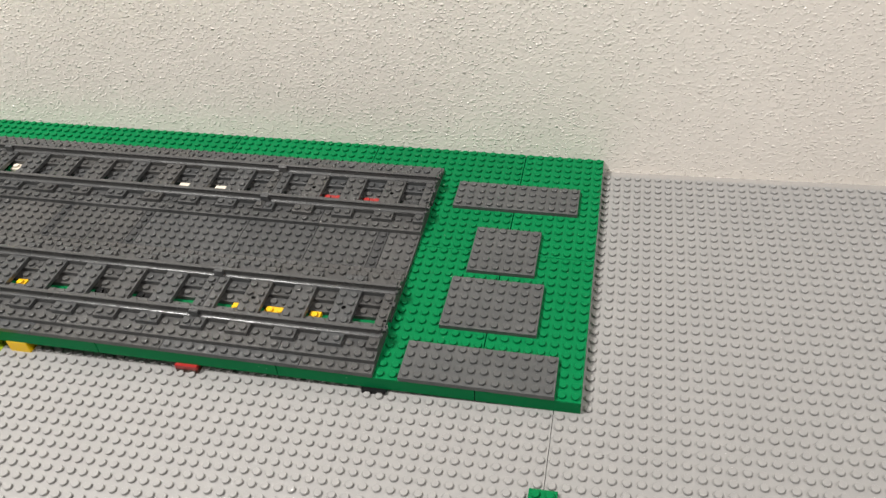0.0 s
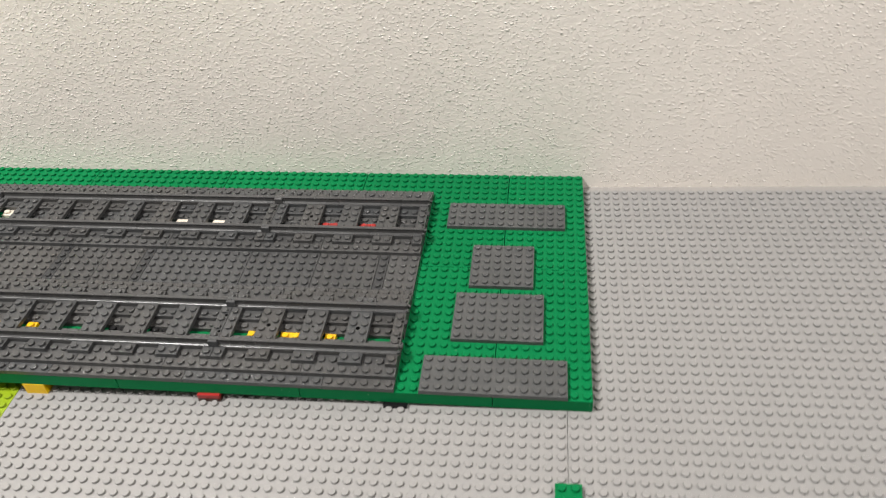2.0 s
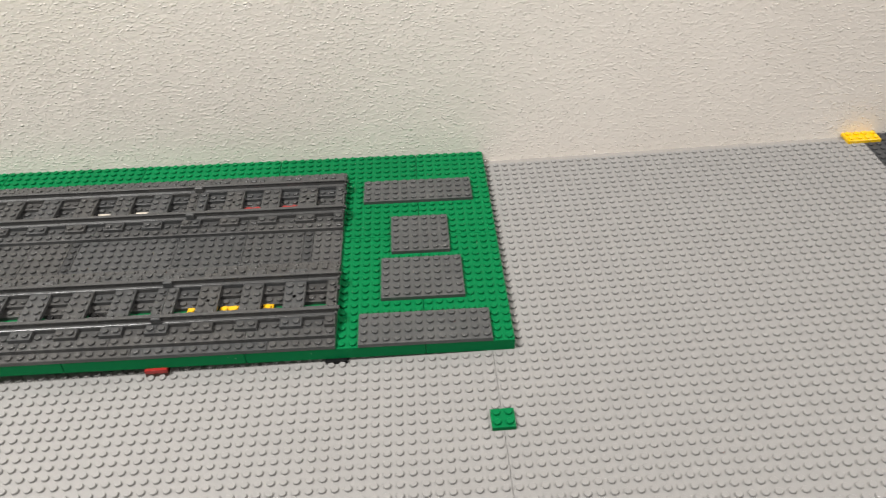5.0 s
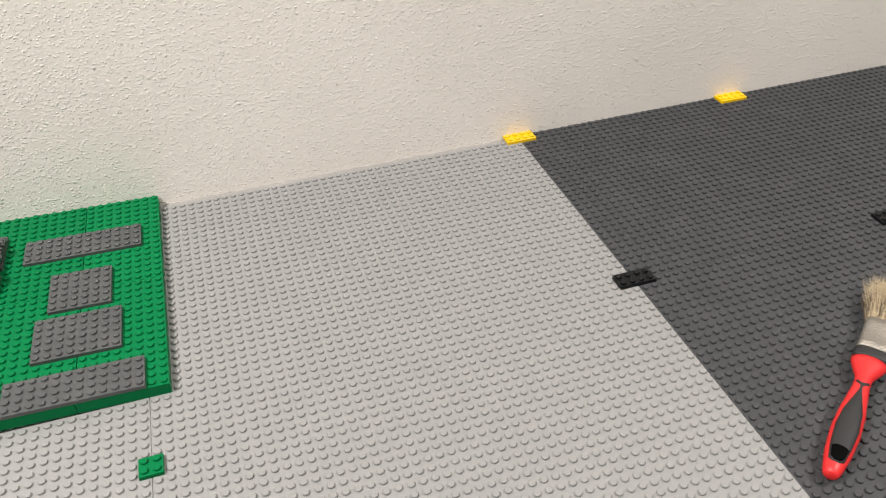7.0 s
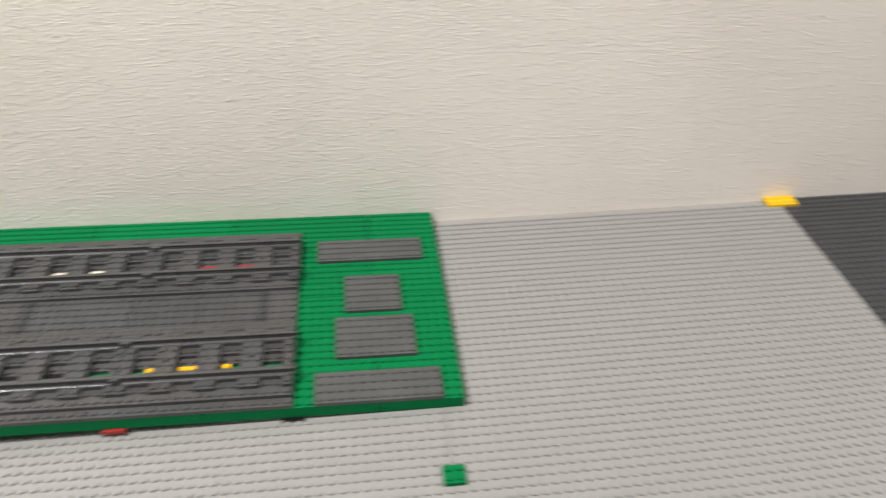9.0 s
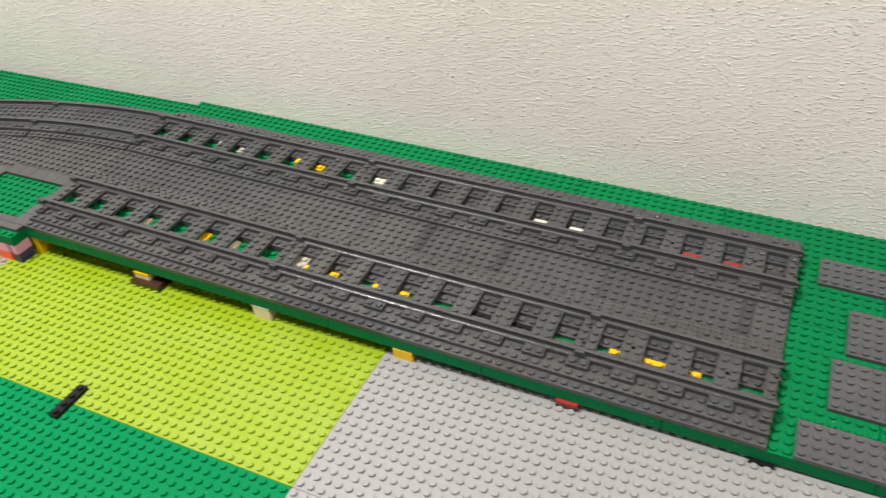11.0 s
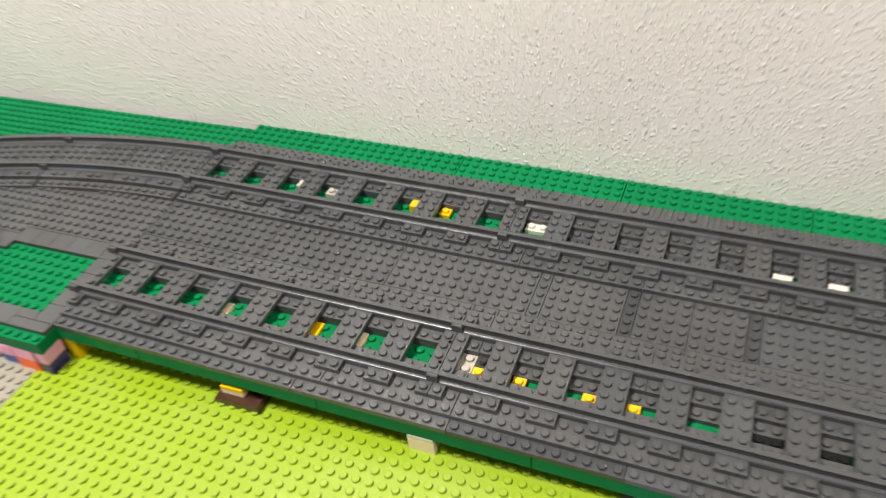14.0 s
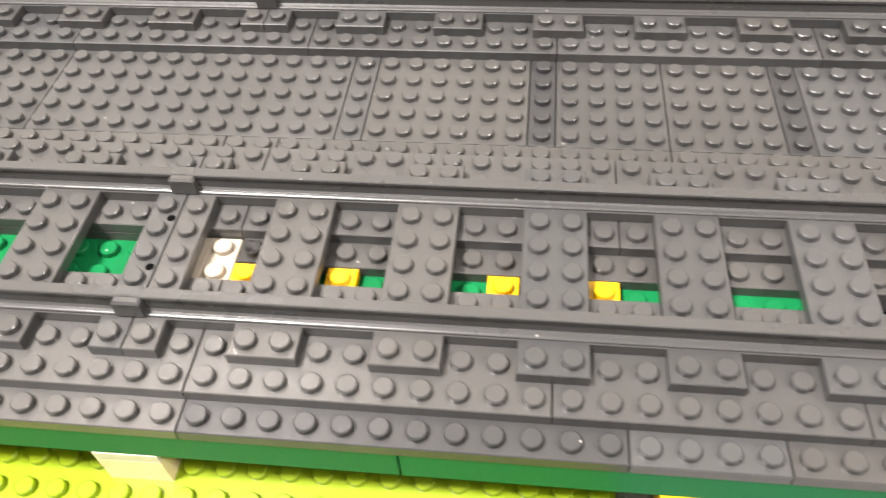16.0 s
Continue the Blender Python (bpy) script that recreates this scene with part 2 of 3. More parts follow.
def plate(nx, ny, h, studs=True, seg=14, z0=0.0, x0=0.0, y0=0.0, gap=GAP):
    """A moulded plate or brick; studs: True, False or a test of the cell (i, j)."""
    sh = Shape()
    sh.slab(x0 + gap, y0 + gap, z0, x0 + nx - gap, y0 + ny - gap, z0 + h)
    if studs:
        for i in range(math.ceil(nx)):
            for j in range(math.ceil(ny)):
                if studs is True or studs(x0 + i + 0.5, y0 + j + 0.5):
                    sh.stud(x0 + i + 0.5, y0 + j + 0.5, z0 + h, seg)
    return sh


def at(x, y, z, rz=0.0):
    return pose(x * S, y * S, z * S, 0, 0, rz)


# ---- room ----
def box(name, x0, y0, z0, x1, y1, z1, mat, label, category):
    sh = Shape()
    sh.slab(x0, y0, z0, x1, y1, z1, 0.001)
    return put(name, sh, mat, label=label, category=category, kind="structure")


WALL_Y = 32.03
box("wall_back", -420, WALL_Y, -20, 420, WALL_Y + 12, 270, PLASTER, "cream painted wall with rough lumpy plaster", "wall")
# unseen front and side walls and ceiling, added to close the room dimly
box("wall_front", -420, -424, -20, 420, -412, 270, DIM_ROOM, "unseen grey wall opposite the layout, darkened to cut bounce light", "wall")
box("wall_left", -432, -412, -20, -420, WALL_Y, 270, DIM_ROOM, "unseen grey side wall, darkened to cut bounce light", "wall")
box("wall_right", 420, -412, -20, 432, WALL_Y, 270, DIM_ROOM, "unseen grey side wall, darkened to cut bounce light", "wall")
box("ceiling", -432, -424, 270, 432, WALL_Y + 12, 280, DIM_ROOM, "unseen grey ceiling, darkened to cut bounce light", "ceiling")
box("table_top", -420, -412, -4, 420, WALL_Y, -0.25, TABLE, "plain wooden board under the building plates", "table top")


# ---- building plates on the table ----
def baseplate(x, y, nx, ny, mat, label, gap=GAP):
    sh = plate(nx, ny, 0.24, True, 12, -0.24, gap=gap)
    return put("baseplate", sh, mat, m=at(x, y, 0), label=label, category="baseplate", kind="structure", group="baseplates on the table")


grey = "light grey studded baseplate lying flat against the wall"
baseplate(-2, -64, 48, 95, LIGHT, grey)
baseplate(-50, -16, 48, 48, LIGHT, grey)
baseplate(-50, -64, 48, 48, LIGHT, grey)
for bx in (46, 78):
    for by in (0, -32):
        baseplate(bx, by, 32, 32, DARK_BASE, "dark grey studded baseplate beside the light grey one")
baseplate(110, 0, 32, 32, DARK_BASE, "dark grey studded baseplate beside the wall")
baseplate(-98, -16, 48, 48, LIME, "bright lime green studded baseplate beside the ramp")
baseplate(-98, -64, 48, 48, GREEN_BASE, "mid green studded baseplate beside the lime one")
baseplate(-146, -16, 48, 48, TAN, "sandy tan studded baseplate beside the curve", 0.04)
baseplate(-146, -64, 48, 48, TAN, "sandy tan studded baseplate beside the green one", 0.04)


# ---- single plates and bricks lying on the building plates ----
def single(name, nx, ny, h, mat, x, y, z, label, category="plate", studs=True, group=""):
    return put(name, plate(nx, ny, h, studs, 16), mat, m=at(x, y, z), label=label, category=category, group=group)


single("square_plate", 2, 2, PL, GREEN, -3, -9, 0, "small square green plate bridging two light grey baseplates")
for bx in (44, 76):
    single("joining_plate", 4, 2, PL, BLACK, bx, -1, 0, "black two by four plate joining dark baseplates", group="black joining plates")
    single("wall_plate", 4, 2, PL, YELLOW, bx, 30, 0, "yellow two by four plate touching the wall", group="yellow plates at the wall")
single("long_plate", 2, 6, PL, GREEN, -99, -19, 0, "green two by six plate joining three baseplates")
single("narrow_plate", 1, 4, PL, BLACK, -75, -18, 0, "black one by four plate across lime and green baseplates")
single("loose_plate", 1, 1, PL, DARK, -104, -15, 0, "tiny loose grey plate on the tan baseplate", studs=False)

# ---- the ramp: green slab, ballast plates ----
RAMP = Matrix.Rotation(TILT, 4, "Y") @ pose(0, 0, BR * S)
ramp = tagged(new("railway_ramp"), "green and dark grey ramp of stacked plates along the wall", "ramp")
ramp.matrix_world = RAMP


def bare(x, y):
    return x > -16 or y > 28 or 5 < y < 7 or 21 < y < 23


for y0 in (0, 16):
    edges = [0, -8, -24, -40, -56, -72, -88, -96]
    for a, b in zip(edges, edges[1:]):
        put("green_plate", plate(a - b, 16, BR, bare, 14, -BR, b, y0, 0.035), GREEN, ramp, label="glossy green plate")


def strip(name, cuts, y0, y1, z0, rows, mat=DARK, dark=(), seg=16):
    for a, b in zip(cuts, cuts[1:]):
        test = lambda x, y: math.floor(y) in rows
        put(name, plate(a - b, y1 - y0, PL, test, seg, z0, b, y0), DARKER if b in dark else mat, ramp)


# first layer
strip("ballast_plate", [-16, -22, -34, -46, -50, -62, -74, -86, -96], 0, 5, 0, {0}, dark={-62})
strip("ballast_plate", [-16, -24, -36, -48, -62], 6, 12, 0, {6, 11})
strip("ballast_plate", [-62, -64, -76, -86, -96], 7, 12, 0, {11})
strip("centre_plate", [-16, -19, -20, -26, -33, -43, -44, -48, -52, -53, -59, -60, -72, -84, -96], 12, 18, 0, set(range(12, 17)), dark={-20, -44, -53})
strip("ballast_plate", [-16, -28, -40, -52, -64], 18, 21, 0, set())
strip("ballast_plate", [-64, -80, -96], 18, 21, 0, set())
strip("ballast_plate", [-16, -32, -48, -60], 22, 28, 0, {22, 27})
strip("ballast_plate", [-60, -80, -96], 23, 28, 0, {27})
# second layer
strip("ballast_plate", [-16, -24, -36, -44, -52, -62, -72, -84, -96], 1, 5, PL, {1, 2, 4})
strip("ballast_plate", [-16, -28, -40, -50, -62, -74, -86, -96], 7, 11, PL, {7, 9, 10})
strip("ballast_plate", [-16, -26, -42, -52, -62, -72, -84, -96], 17, 21, PL, {17, 18, 20})
strip("ballast_plate", [-16, -28, -44, -60, -76, -96], 23, 27, PL, {23, 25, 26})

# coloured plates that show between the sleepers
filler = "{} plate under the track, seen between the sleepers"


def fill(x, y, nx, ny, mat, colour, h=PL):
    ob = single("filler_plate", nx, ny, h, mat, 0, 0, 0, filler.format(colour), studs=nx == int(nx), group="coloured plates under the track")
    ob.matrix_world = RAMP @ at(x, y, 0)


for x, nx in ((-30, 1), (-27, 2), (-23, 1), (-59, 1), (-54, 1), (-51, 1), (-62, 1)):
    fill(x, 5, nx, 1, AMBER, "warm yellow")
white = plate(1, 2, PL, True, 16)
white.slab(-0.45, GAP, 0, 0.02, 2 - GAP, PL)
put("filler_plate", white, OLD_WHITE, m=RAMP @ at(-63, 5, 0), label=filler.format("off-white"), category="plate", group="coloured plates under the track")
fill(-62, 6, 1, 1, DARK, "dark grey")
for x in (-23, -27):
    fill(x, 21, 2, 1, DARK_RED, "dull red")
for x in (-39, -43):
    fill(x + 0.25, 21, 1.5, 1, WHITE, "off-white", 1.15 * PL)
fill(-63, 22, 2, 1, WHITE, "off-white")
fill(-82.6, 22, 1, 1, OLD_WHITE, "off-white")
fill(-71, 22, 1, 1, AMBER, "warm yellow")
fill(-73.9, 22, 0.95, 1, AMBER, "warm yellow", 2 * PL - 0.05)
fill(-85.6, 22, 0.6, 1, WHITE, "off-white", 2 * PL)
fill(-76, 5, 1.42, 1.7, AMBER, "warm yellow")
fill(-72, 5, 1.22, 1.7, CREAM, "cream")
fill(-84, 5, 1.22, 1.5, CREAM, "cream")
for x in (-39, -43):
    fill(x, 5, 2, 1, BLACK, "black")
for x in (-47, -51, -55, -59, -19, -31, -35, -95):
    fill(x, 21, 2, 1, DARKER, "dark grey")

# four plates on the open end
for x, y, nx, ny in ((-14, 0, 12, 4), (-12, 6, 8, 6), (-11, 13, 6, 6), (-14, 22, 12, 4)):
    ob = single("grey_plate", nx, ny, PL, CLEAN_GREY, 0, 0, 0, f"dark grey {ny} by {nx} plate on the green ramp", group="dark grey plates on the ramp's end")
    ob.matrix_world = RAMP @ at(x, y, 0)

# ---- straight track ----
RAIL_HALF = [(0.37, 0.0), (0.37, 0.05), (0.345, 0.075), (0.315, 0.09), (0.22, 0.11), (0.16, 0.17), (0.15, 0.52), (0.19, 0.57), (0.19, 0.66), (0.16, 0.69)]
RAIL = RAIL_HALF + [(-a, b) for a, b in reversed(RAIL_HALF)]


def sleeper(nx):
    return plate(nx, 8, PL, lambda x, y: math.floor(y) not in (1, 6), 20)


def hole(x, y, z, r=0.15):
    sh = Shape()
    sh.stud(x, y, z - 0.2, 14, r, 0.21, 0.01)
    return sh


def straight_track(length, extra_holes=False):
    top = new("straight_track")
    full, half = sleeper(2).mesh("sleeper", DARK), sleeper(1).mesh("sleeper", DARK)
    for x in [0] + list(range(3, length - 3, 4)) + [length - 1]:
        put("sleeper", full if 0 < x < length - 1 else half, None, top, at(x, 0, 0))
        if extra_holes and 0 < x < length - 1:
            put("pin_hole", hole(x + 1, 4, PL + 0.004, 0.12 if x == 7 else 0.2), HOLLOW, top)
    for y in (1.5, 6.5):
        bar = Shape()
        bar.slab(0.02, y - 0.41, 0.02, length - 0.02, y + 0.41, PL - 0.004, 0.01)
        put("rail_bed", bar, DARK, top)
        sh = Shape()
        sh.extrude([(y + a, PL + b) for a, b in RAIL], 0.01, length - 0.01)
        rail = put("rail", sh, RAIL_GREY, top)
        clip = Shape()
        clip.slab(-0.5, y - 0.42, PL + 0.05, 0.34, y - 0.12, PL + 0.66, 0.07)
        clip.slab(-0.46, y - 0.14, PL + 0.3, 0.3, y + 0.2, PL + 0.703, 0.02)
        put("connector", clip, DARK, rail, label="small dark rail joint")
        for side in (-0.3, 0.3) if extra_holes else ():
            lug = Shape()
            lug.slab(length - 0.1, y + side - 0.13, PL + 0.02, length + 0.16 + 0.12 * (side > 0), y + side + 0.13, PL + 0.34, 0.06)
            put("lug", lug, DARK, rail)
    for y in (2.98, 5.02):
        put("pin_hole", hole(length - 0.2, y, PL + 0.004, 0.14), HOLLOW, top)
    if extra_holes:
        socket = Shape()
        socket.stud(length + 0.06, 2.3, PL - 0.2, 14, 0.2, 0.26)
        ring = put("socket", socket, DARK, top)
        put("pin_hole", hole(length + 0.06, 2.3, PL + 0.05, 0.1), HOLLOW, ring)
        hook = Shape()
        hook.slab(length - 0.1, 4.7, PL - 0.15, length + 0.2, 5.2, PL + 0.08, 0.05)
        put("hook", hook, DARKER, top)
    return tagged(top, "dark grey plastic straight toy track with studded sleepers", "track", group="straight track pieces")


long_track = straight_track(32)
long_track.matrix_world = RAMP @ at(-96, 2, 2 * PL)
for x, y in ((-64, 2), (-96, 18), (-64, 18)):
    copy_thing(long_track, RAMP @ at(x, y, 2 * PL))
short_track = straight_track(16, True)
short_track.matrix_world = RAMP @ at(-32, 2, 2 * PL)
copy_thing(short_track, RAMP @ at(-32, 18, 2 * PL))

# ---- supports under the ramp ----
def stack(name, x, y, nx, ny, layers, label, tilt=False):
    """Bricks on the table, from the bottom up: (height, material)."""
    top = tagged(new(name), label, "support", group="supports under the ramp")
    top.matrix_world = at(x, y, 0)
    z = 0
    for h, mat in layers:
        put("brick" if h > 1 else "plate", plate(nx, ny, h - 0.01, False, 10, z), mat, top)
        z += h
    return top


stack("support_plate", -17, -0.3, 2, 2, [(PL, BLACK)], "black plate wedged under the low end of the ramp")
stack("support_plate", -33, -0.25, 2, 2, [(PL, BROWN), (PL, DARK_RED)], "dark red plate on a brown plate under the ramp")
stack("support_brick", -49, 0, 2, 2, [(BR, YELLOW)], "yellow brick under the ramp")
stack("support_brick", -65, 0, 2, 2, [(BR, CREAM), (PL, WHITE)], "cream brick with a white plate under the ramp")
stack("support_plate", -80.9, -0.6, 3.8, 3, [(2 * PL, BROWN)], "brown plates sticking out under the ramp")
wedge = stack("support_plate", -80.6, 0, 2, 2, [(PL, CREAM), (PL, YELLOW)], "yellow and cream plates under the ramp")
wedge.matrix_world = at(-80.6, 0, 2 * PL)
for x in (-17, -33, -49, -65, -81, -95):
    for y in (15, 29):
        stack("support_brick", x, y, 2, 2, [(max(PL, round(-x / 16) * PL) - 0.03, BLACK)], "black brick hidden under the ramp")

# ---- level part with the curve ----
TOP = 2 * BR + BR            # green surface over the table
CX, CY = -96, -66            # centre of the curves
STEP = math.radians(11.25)


def radius(x, y):
    return math.hypot(x - CX, y - CY)


def front(x):
    """Front edge of the green body, in steps."""
    for a, b in ((-108, -2), (-112, -1), (-117, -4), (-118, -2), (-123, -6), (-124, -4), (-129, -8), (-132, -6), (-138, -11)):
        if x > a:
            return b
    return -14


level = tagged(new("curve_platform"), "level green platform of plates with grey ballast strips", "platform")


def in_hole(x, y):
    return -111 < x < -98 and 1 < y < 8


def open_green(x, y):
    r = radius(x, y)
    if in_hole(x, y):
        return True
    if r > 92.3:
        return True
    return y < front(x) + 1 + (x < -112) and r < 66.2 and not (-112 < x < -108) and not (-118 < x < -117) and not (-124 < x < -123)


cols = [-96, -108, -112, -117, -118, -123, -124, -129, -132, -138, -147, -162, -178]
for a, b in zip(cols, cols[1:]):
    y0 = front((a + b) / 2)
    lift = 0.1 if b < -148 else 0    # the far plates sit a little proud
    put("green_plate", plate(a - b, 31 - y0, BR, open_green, 12, TOP - BR + lift, b, y0), GREEN, level, label="glossy green plate")


# grey first layer: smooth tiles round the open square, studded plates beyond
def block(name, x0, y0, nx, ny, studs, mat=DARK):
    put(name, plate(nx, ny, PL, studs, 14, TOP, x0, y0), mat, level)


for y in (0, 2, 4, 6):
    block("smooth_tile", -98, y, 2, 2, False)
for x in (-108, -104, -100):
    block("smooth_tile", x, -1, 4, 1 if x == -100 else 2, False)
block("smooth_tile", -100, 0, 2, 1, False)
for x in (-108, -106, -104, -102, -100):
    block("smooth_tile", x, 8, 2, 2, False)
block("smooth_tile", -111, 7, 3, 2, False)
for x0, x1, y0 in ((-112, -108, -1), (-117, -112, -2), (-118, -117, -2), (-123, -118, -4), (-124, -123, -4), (-129, -124, -6), (-132, -129, -6), (-138, -132, -9)):
    y1 = math.floor(CY + math.sqrt(67.2 ** 2 - (x0 - CX) ** 2)) + 2
    block("smooth_tile", x0, y0, x1 - x0, max(1, y1 - y0), False)
block("smooth_tile", -98, 8, 2, 2, False)


def centre_stud(x, y):
    return 76.2 < radius(x, y) < 83.0


for x0, nx in ((-108, 12), (-111, 3), (-117, 6), (-124, 7), (-132, 8), (-140, 8), (-150, 10)):
    lo = 10 if x0 == -108 else 9 if x0 == -111 else math.floor(CY + math.sqrt(max(0, 74 ** 2 - (x0 + nx - CX) ** 2))) - 1
    hi = math.ceil(CY + math.sqrt(86 ** 2 - (x0 + nx - CX) ** 2))
    block("centre_plate", x0, lo - (0 if x0 >= -111 else 2), nx, hi - lo + (0 if x0 >= -111 else 2), centre_stud)


def arc_body(name, r0, r1, z0, z1, a0, a1, mat, rings, parent, count=15, studs=True):
    """A curved ballast or sleeper bed with studs along its rings."""
    sh = Shape()
    e = 0.03
    sh.sweep([(r0, z0), (r1, z0), (r1, z1 - e), (r1 - e, z1), (r0 + e, z1), (r0, z1 - e)], (CX, CY), a0, a1, 12)
    for r in rings:
        n = max(1, round(r * (a1 - a0)))
        for k in range(n):
            a = a0 + (k + 0.5) * (a1 - a0) / n
            sh.stud(CX - r * math.sin(a), CY + r * math.cos(a), z1, 14)
    return put(name, sh, mat, parent)


# curved ballast under the outer track
for k in range(4):
    arc_body("curved_ballast", 82.9, 84.0, TOP, TOP + 2 * PL, k * STEP + 0.004, (k + 1) * STEP - 0.002, DARK, (83.4,), level)
    arc_body("curved_ballast", 84.0, 92.2, TOP, TOP + 2 * PL - 0.01, k * STEP, (k + 1) * STEP, DARKER, (), level)
    if k:
        arc_body("curved_ballast", 66.3, 67.2, TOP + 0.01, TOP + PL + 0.03, k * STEP + 0.018, (k + 1) * STEP + 0.015, DARK, (66.75,), level)
        arc_body("curved_ballast", 67.2, 76.2, TOP, TOP + 2 * PL, k * STEP + 0.018, (k + 1) * STEP + 0.015, DARK, (67.7,), level)


def curved_track(rm, a0, z, ballast=False):
    """One curved piece of mean radius rm, starting at angle a0, its underside at z."""
    top = new("curved_track")
    a1 = a0 + STEP
    if ballast:
        arc_body("ballast_strip", rm - 5.4, rm + 4.2, z, z + PL, a0, a1, DARK, (rm - 4.9,), top)
        z += PL
    lo, hi = rm - 4, rm + 4
    n = 4
    for k in range(n):
        b0, b1 = a0 + (a1 - a0) * k / n + 0.0008, a0 + (a1 - a0) * (k + 1) / n - 0.0008
        sh = Shape()
        sh.sweep([(lo, z), (hi, z), (hi, z + PL - 0.03), (hi - 0.03, z + PL), (lo + 0.03, z + PL), (lo, z + PL - 0.03)], (CX, CY), b0, b1, 4)
        for r in (rm - 3.5, rm - 1.5, rm - 0.5, rm + 0.5, rm + 1.5, rm + 3.5):
            for q in (0.14, 0.38, 0.62, 0.86):
                if abs(r - rm) < 3 or 0.2 < q < 0.8:
                    a = b0 + (b1 - b0) * q
                    sh.stud(CX - r * math.sin(a), CY + r * math.cos(a), z + PL, 14)
        put("sleeper", sh, DARK, top)
    for r in (rm - 2.5, rm + 2.5):
        sh = Shape()
        sh.sweep([(r + u, z + PL + w) for u, w in RAIL], (CX, CY), a0 + 0.0004, a1 - 0.0004, 12)
        rail = put("rail", sh, DARK, top)
        clip = Shape()
        clip.slab(-0.38, -0.4, 0.06, 0.38, -0.1, 0.62, 0.07)
        clip.slab(-0.34, -0.14, 0.3, 0.34, 0.2, 0.7, 0.02)
        put("connector", clip, DARK, rail, pose((CX - r * math.sin(a0)) * S, (CY + r * math.cos(a0)) * S, (z + PL) * S, 0, 0, math.degrees(a0)), "small dark rail joint")
    return top


for k in range(4):
    tagged(curved_track(88, k * STEP, TOP + 2 * PL), "dark grey curved toy track with closed sleepers", "track", group="curved track pieces")
for k in (1, 2, 3):
    tagged(curved_track(72, k * STEP + 0.018, TOP + 2 * PL), "dark grey curved toy track in front of the outer curve", "track", group="curved track pieces")
lifted = tagged(curved_track(72, STEP + 0.013, TOP + 2 * PL + PL + 0.72, True), "loose curved track piece laid on top of another one", "track", group="curved track pieces")
lifted.matrix_world = at(1.4, 0.1, -0.2) @ at(-110, 4, 5.5) @ pose(0, 0, 0, 0, 1.6, 0) @ at(110, -4, -5.5)

# ---- coloured bricks that carry the level part ----
def column(x, y, nx, ny, low, high, label, inset=(0, 0, 0)):
    """Two bricks; the lower one may start inset and be shorter than the upper one (left, right, back)."""
    top = tagged(new("support_column"), label, "support", group="coloured supports under the curve")
    top.matrix_world = at(x, y, 0)
    left, right, back = inset
    put("brick", plate(nx - left - right, ny - back, BR - 0.01, False, 10, 0, left, back), low, top)
    put("brick", plate(nx, ny, BR - 0.01, False, 10, BR), high, top)


column(-97, -2, 1, 2, NAVY, PINK, "pink brick on a dark violet brick below the platform")
column(-96, 0.2, 1, 2, YELLOW, YELLOW, "two yellow bricks under the end of the ramp")
column(-99.6, -2.0, 2.2, 2, ORANGE, PINK, "pink brick on an orange brick below the platform")
column(-101.5, -2.05, 1.85, 2, BLUE, PINK, "pink brick on a blue brick under the platform edge", (0, 0, 0.2))
column(-104.1, -1.95, 1.05, 2, PINK, NAVY, "dark violet brick on a pink brick below the platform")
column(-108.0, -2.15, 3.7, 2, YELLOW, DARK_RED, "dark red brick on a yellow brick under the platform", (1.3, 0.25, 0.3))
column(-112.8, -4, 1, 2, NAVY, PURPLE, "dark purple bricks under the stepped platform edge")
column(-117.6, -3.8, 2.9, 2, YELLOW, YELLOW, "two yellow bricks under the stepped platform edge")
column(-118.8, -6, 1, 2, ORANGE, PURPLE, "purple brick on an orange brick below the platform")
column(-121.5, -4.6, 2, 2, NAVY, NAVY, "two dark violet bricks under the platform edge")
column(-124.4, -6.5, 2, 2, YELLOW, DARK_RED, "dark red brick on a yellow brick under the platform")
column(-130, -8, 2, 2, YELLOW, DARK_RED, "dark red brick on a yellow brick under the platform")
for x, y in ((-104, 8), (-118, 6), (-104, 26), (-124, 26), (-144, 24), (-144, 4), (-160, 20), (-174, 28), (-174, 6)):
    column(x, y, 2, 4, BLACK, BLACK, "black bricks hidden under the platform")

# ---- rock of bricks on the level part ----
rock = tagged(new("rock_formation"), "stepped rock of brownish and light grey bricks beside the wall", "rock")
rock.matrix_world = at(-1, 0, TOP)


def stone(x, y, z, nx, ny, h, mat):
    put("brick", plate(nx, ny, h, True, 12, z, x, y), mat, rock)


# columns (x, width, bricks, front row), falling towards the yellow brick
for col, (x, wide, high, y0) in enumerate(((-145, 1, 2, 28), (-146, 1, 4, 28), (-148, 2, 5, 28), (-149.5, 1.5, 5, 29), (-151, 1.5, 4, 29), (-153, 2, 5, 29), (-155, 2, 6, 29), (-157, 2, 7, 29), (-160, 3, 6, 29), (-164, 4, 7, 29), (-168, 4, 8, 29))):
    for n in range(high):
        step = y0 + min((n + col % 2) // 2, 30 - y0)
        pale = x in (-149.5, -151, -153) and n in (2, 3, 4) and (x, n) not in ((-151, 2), (-149.5, 3))
        stone(x, step, n * BR, wide, 31 - step, BR, GREYBIT if pale else STONE)
stone(-149, 27.9, BR, 2, 1, BR, GREYBIT)
stone(-147.5, 27.4, 0, 1, 1, 2 * PL, STONE)
stone(-153, 28, BR, 3, 1, BR, BLACK)
stone(-153, 29, 0, 3, 1, BR, STONE)
stone(-152, 28, 2 * BR, 2, 1, BR, CREAM)
stone(-155, 28, 0, 2, 1, 3 * BR, STONE)
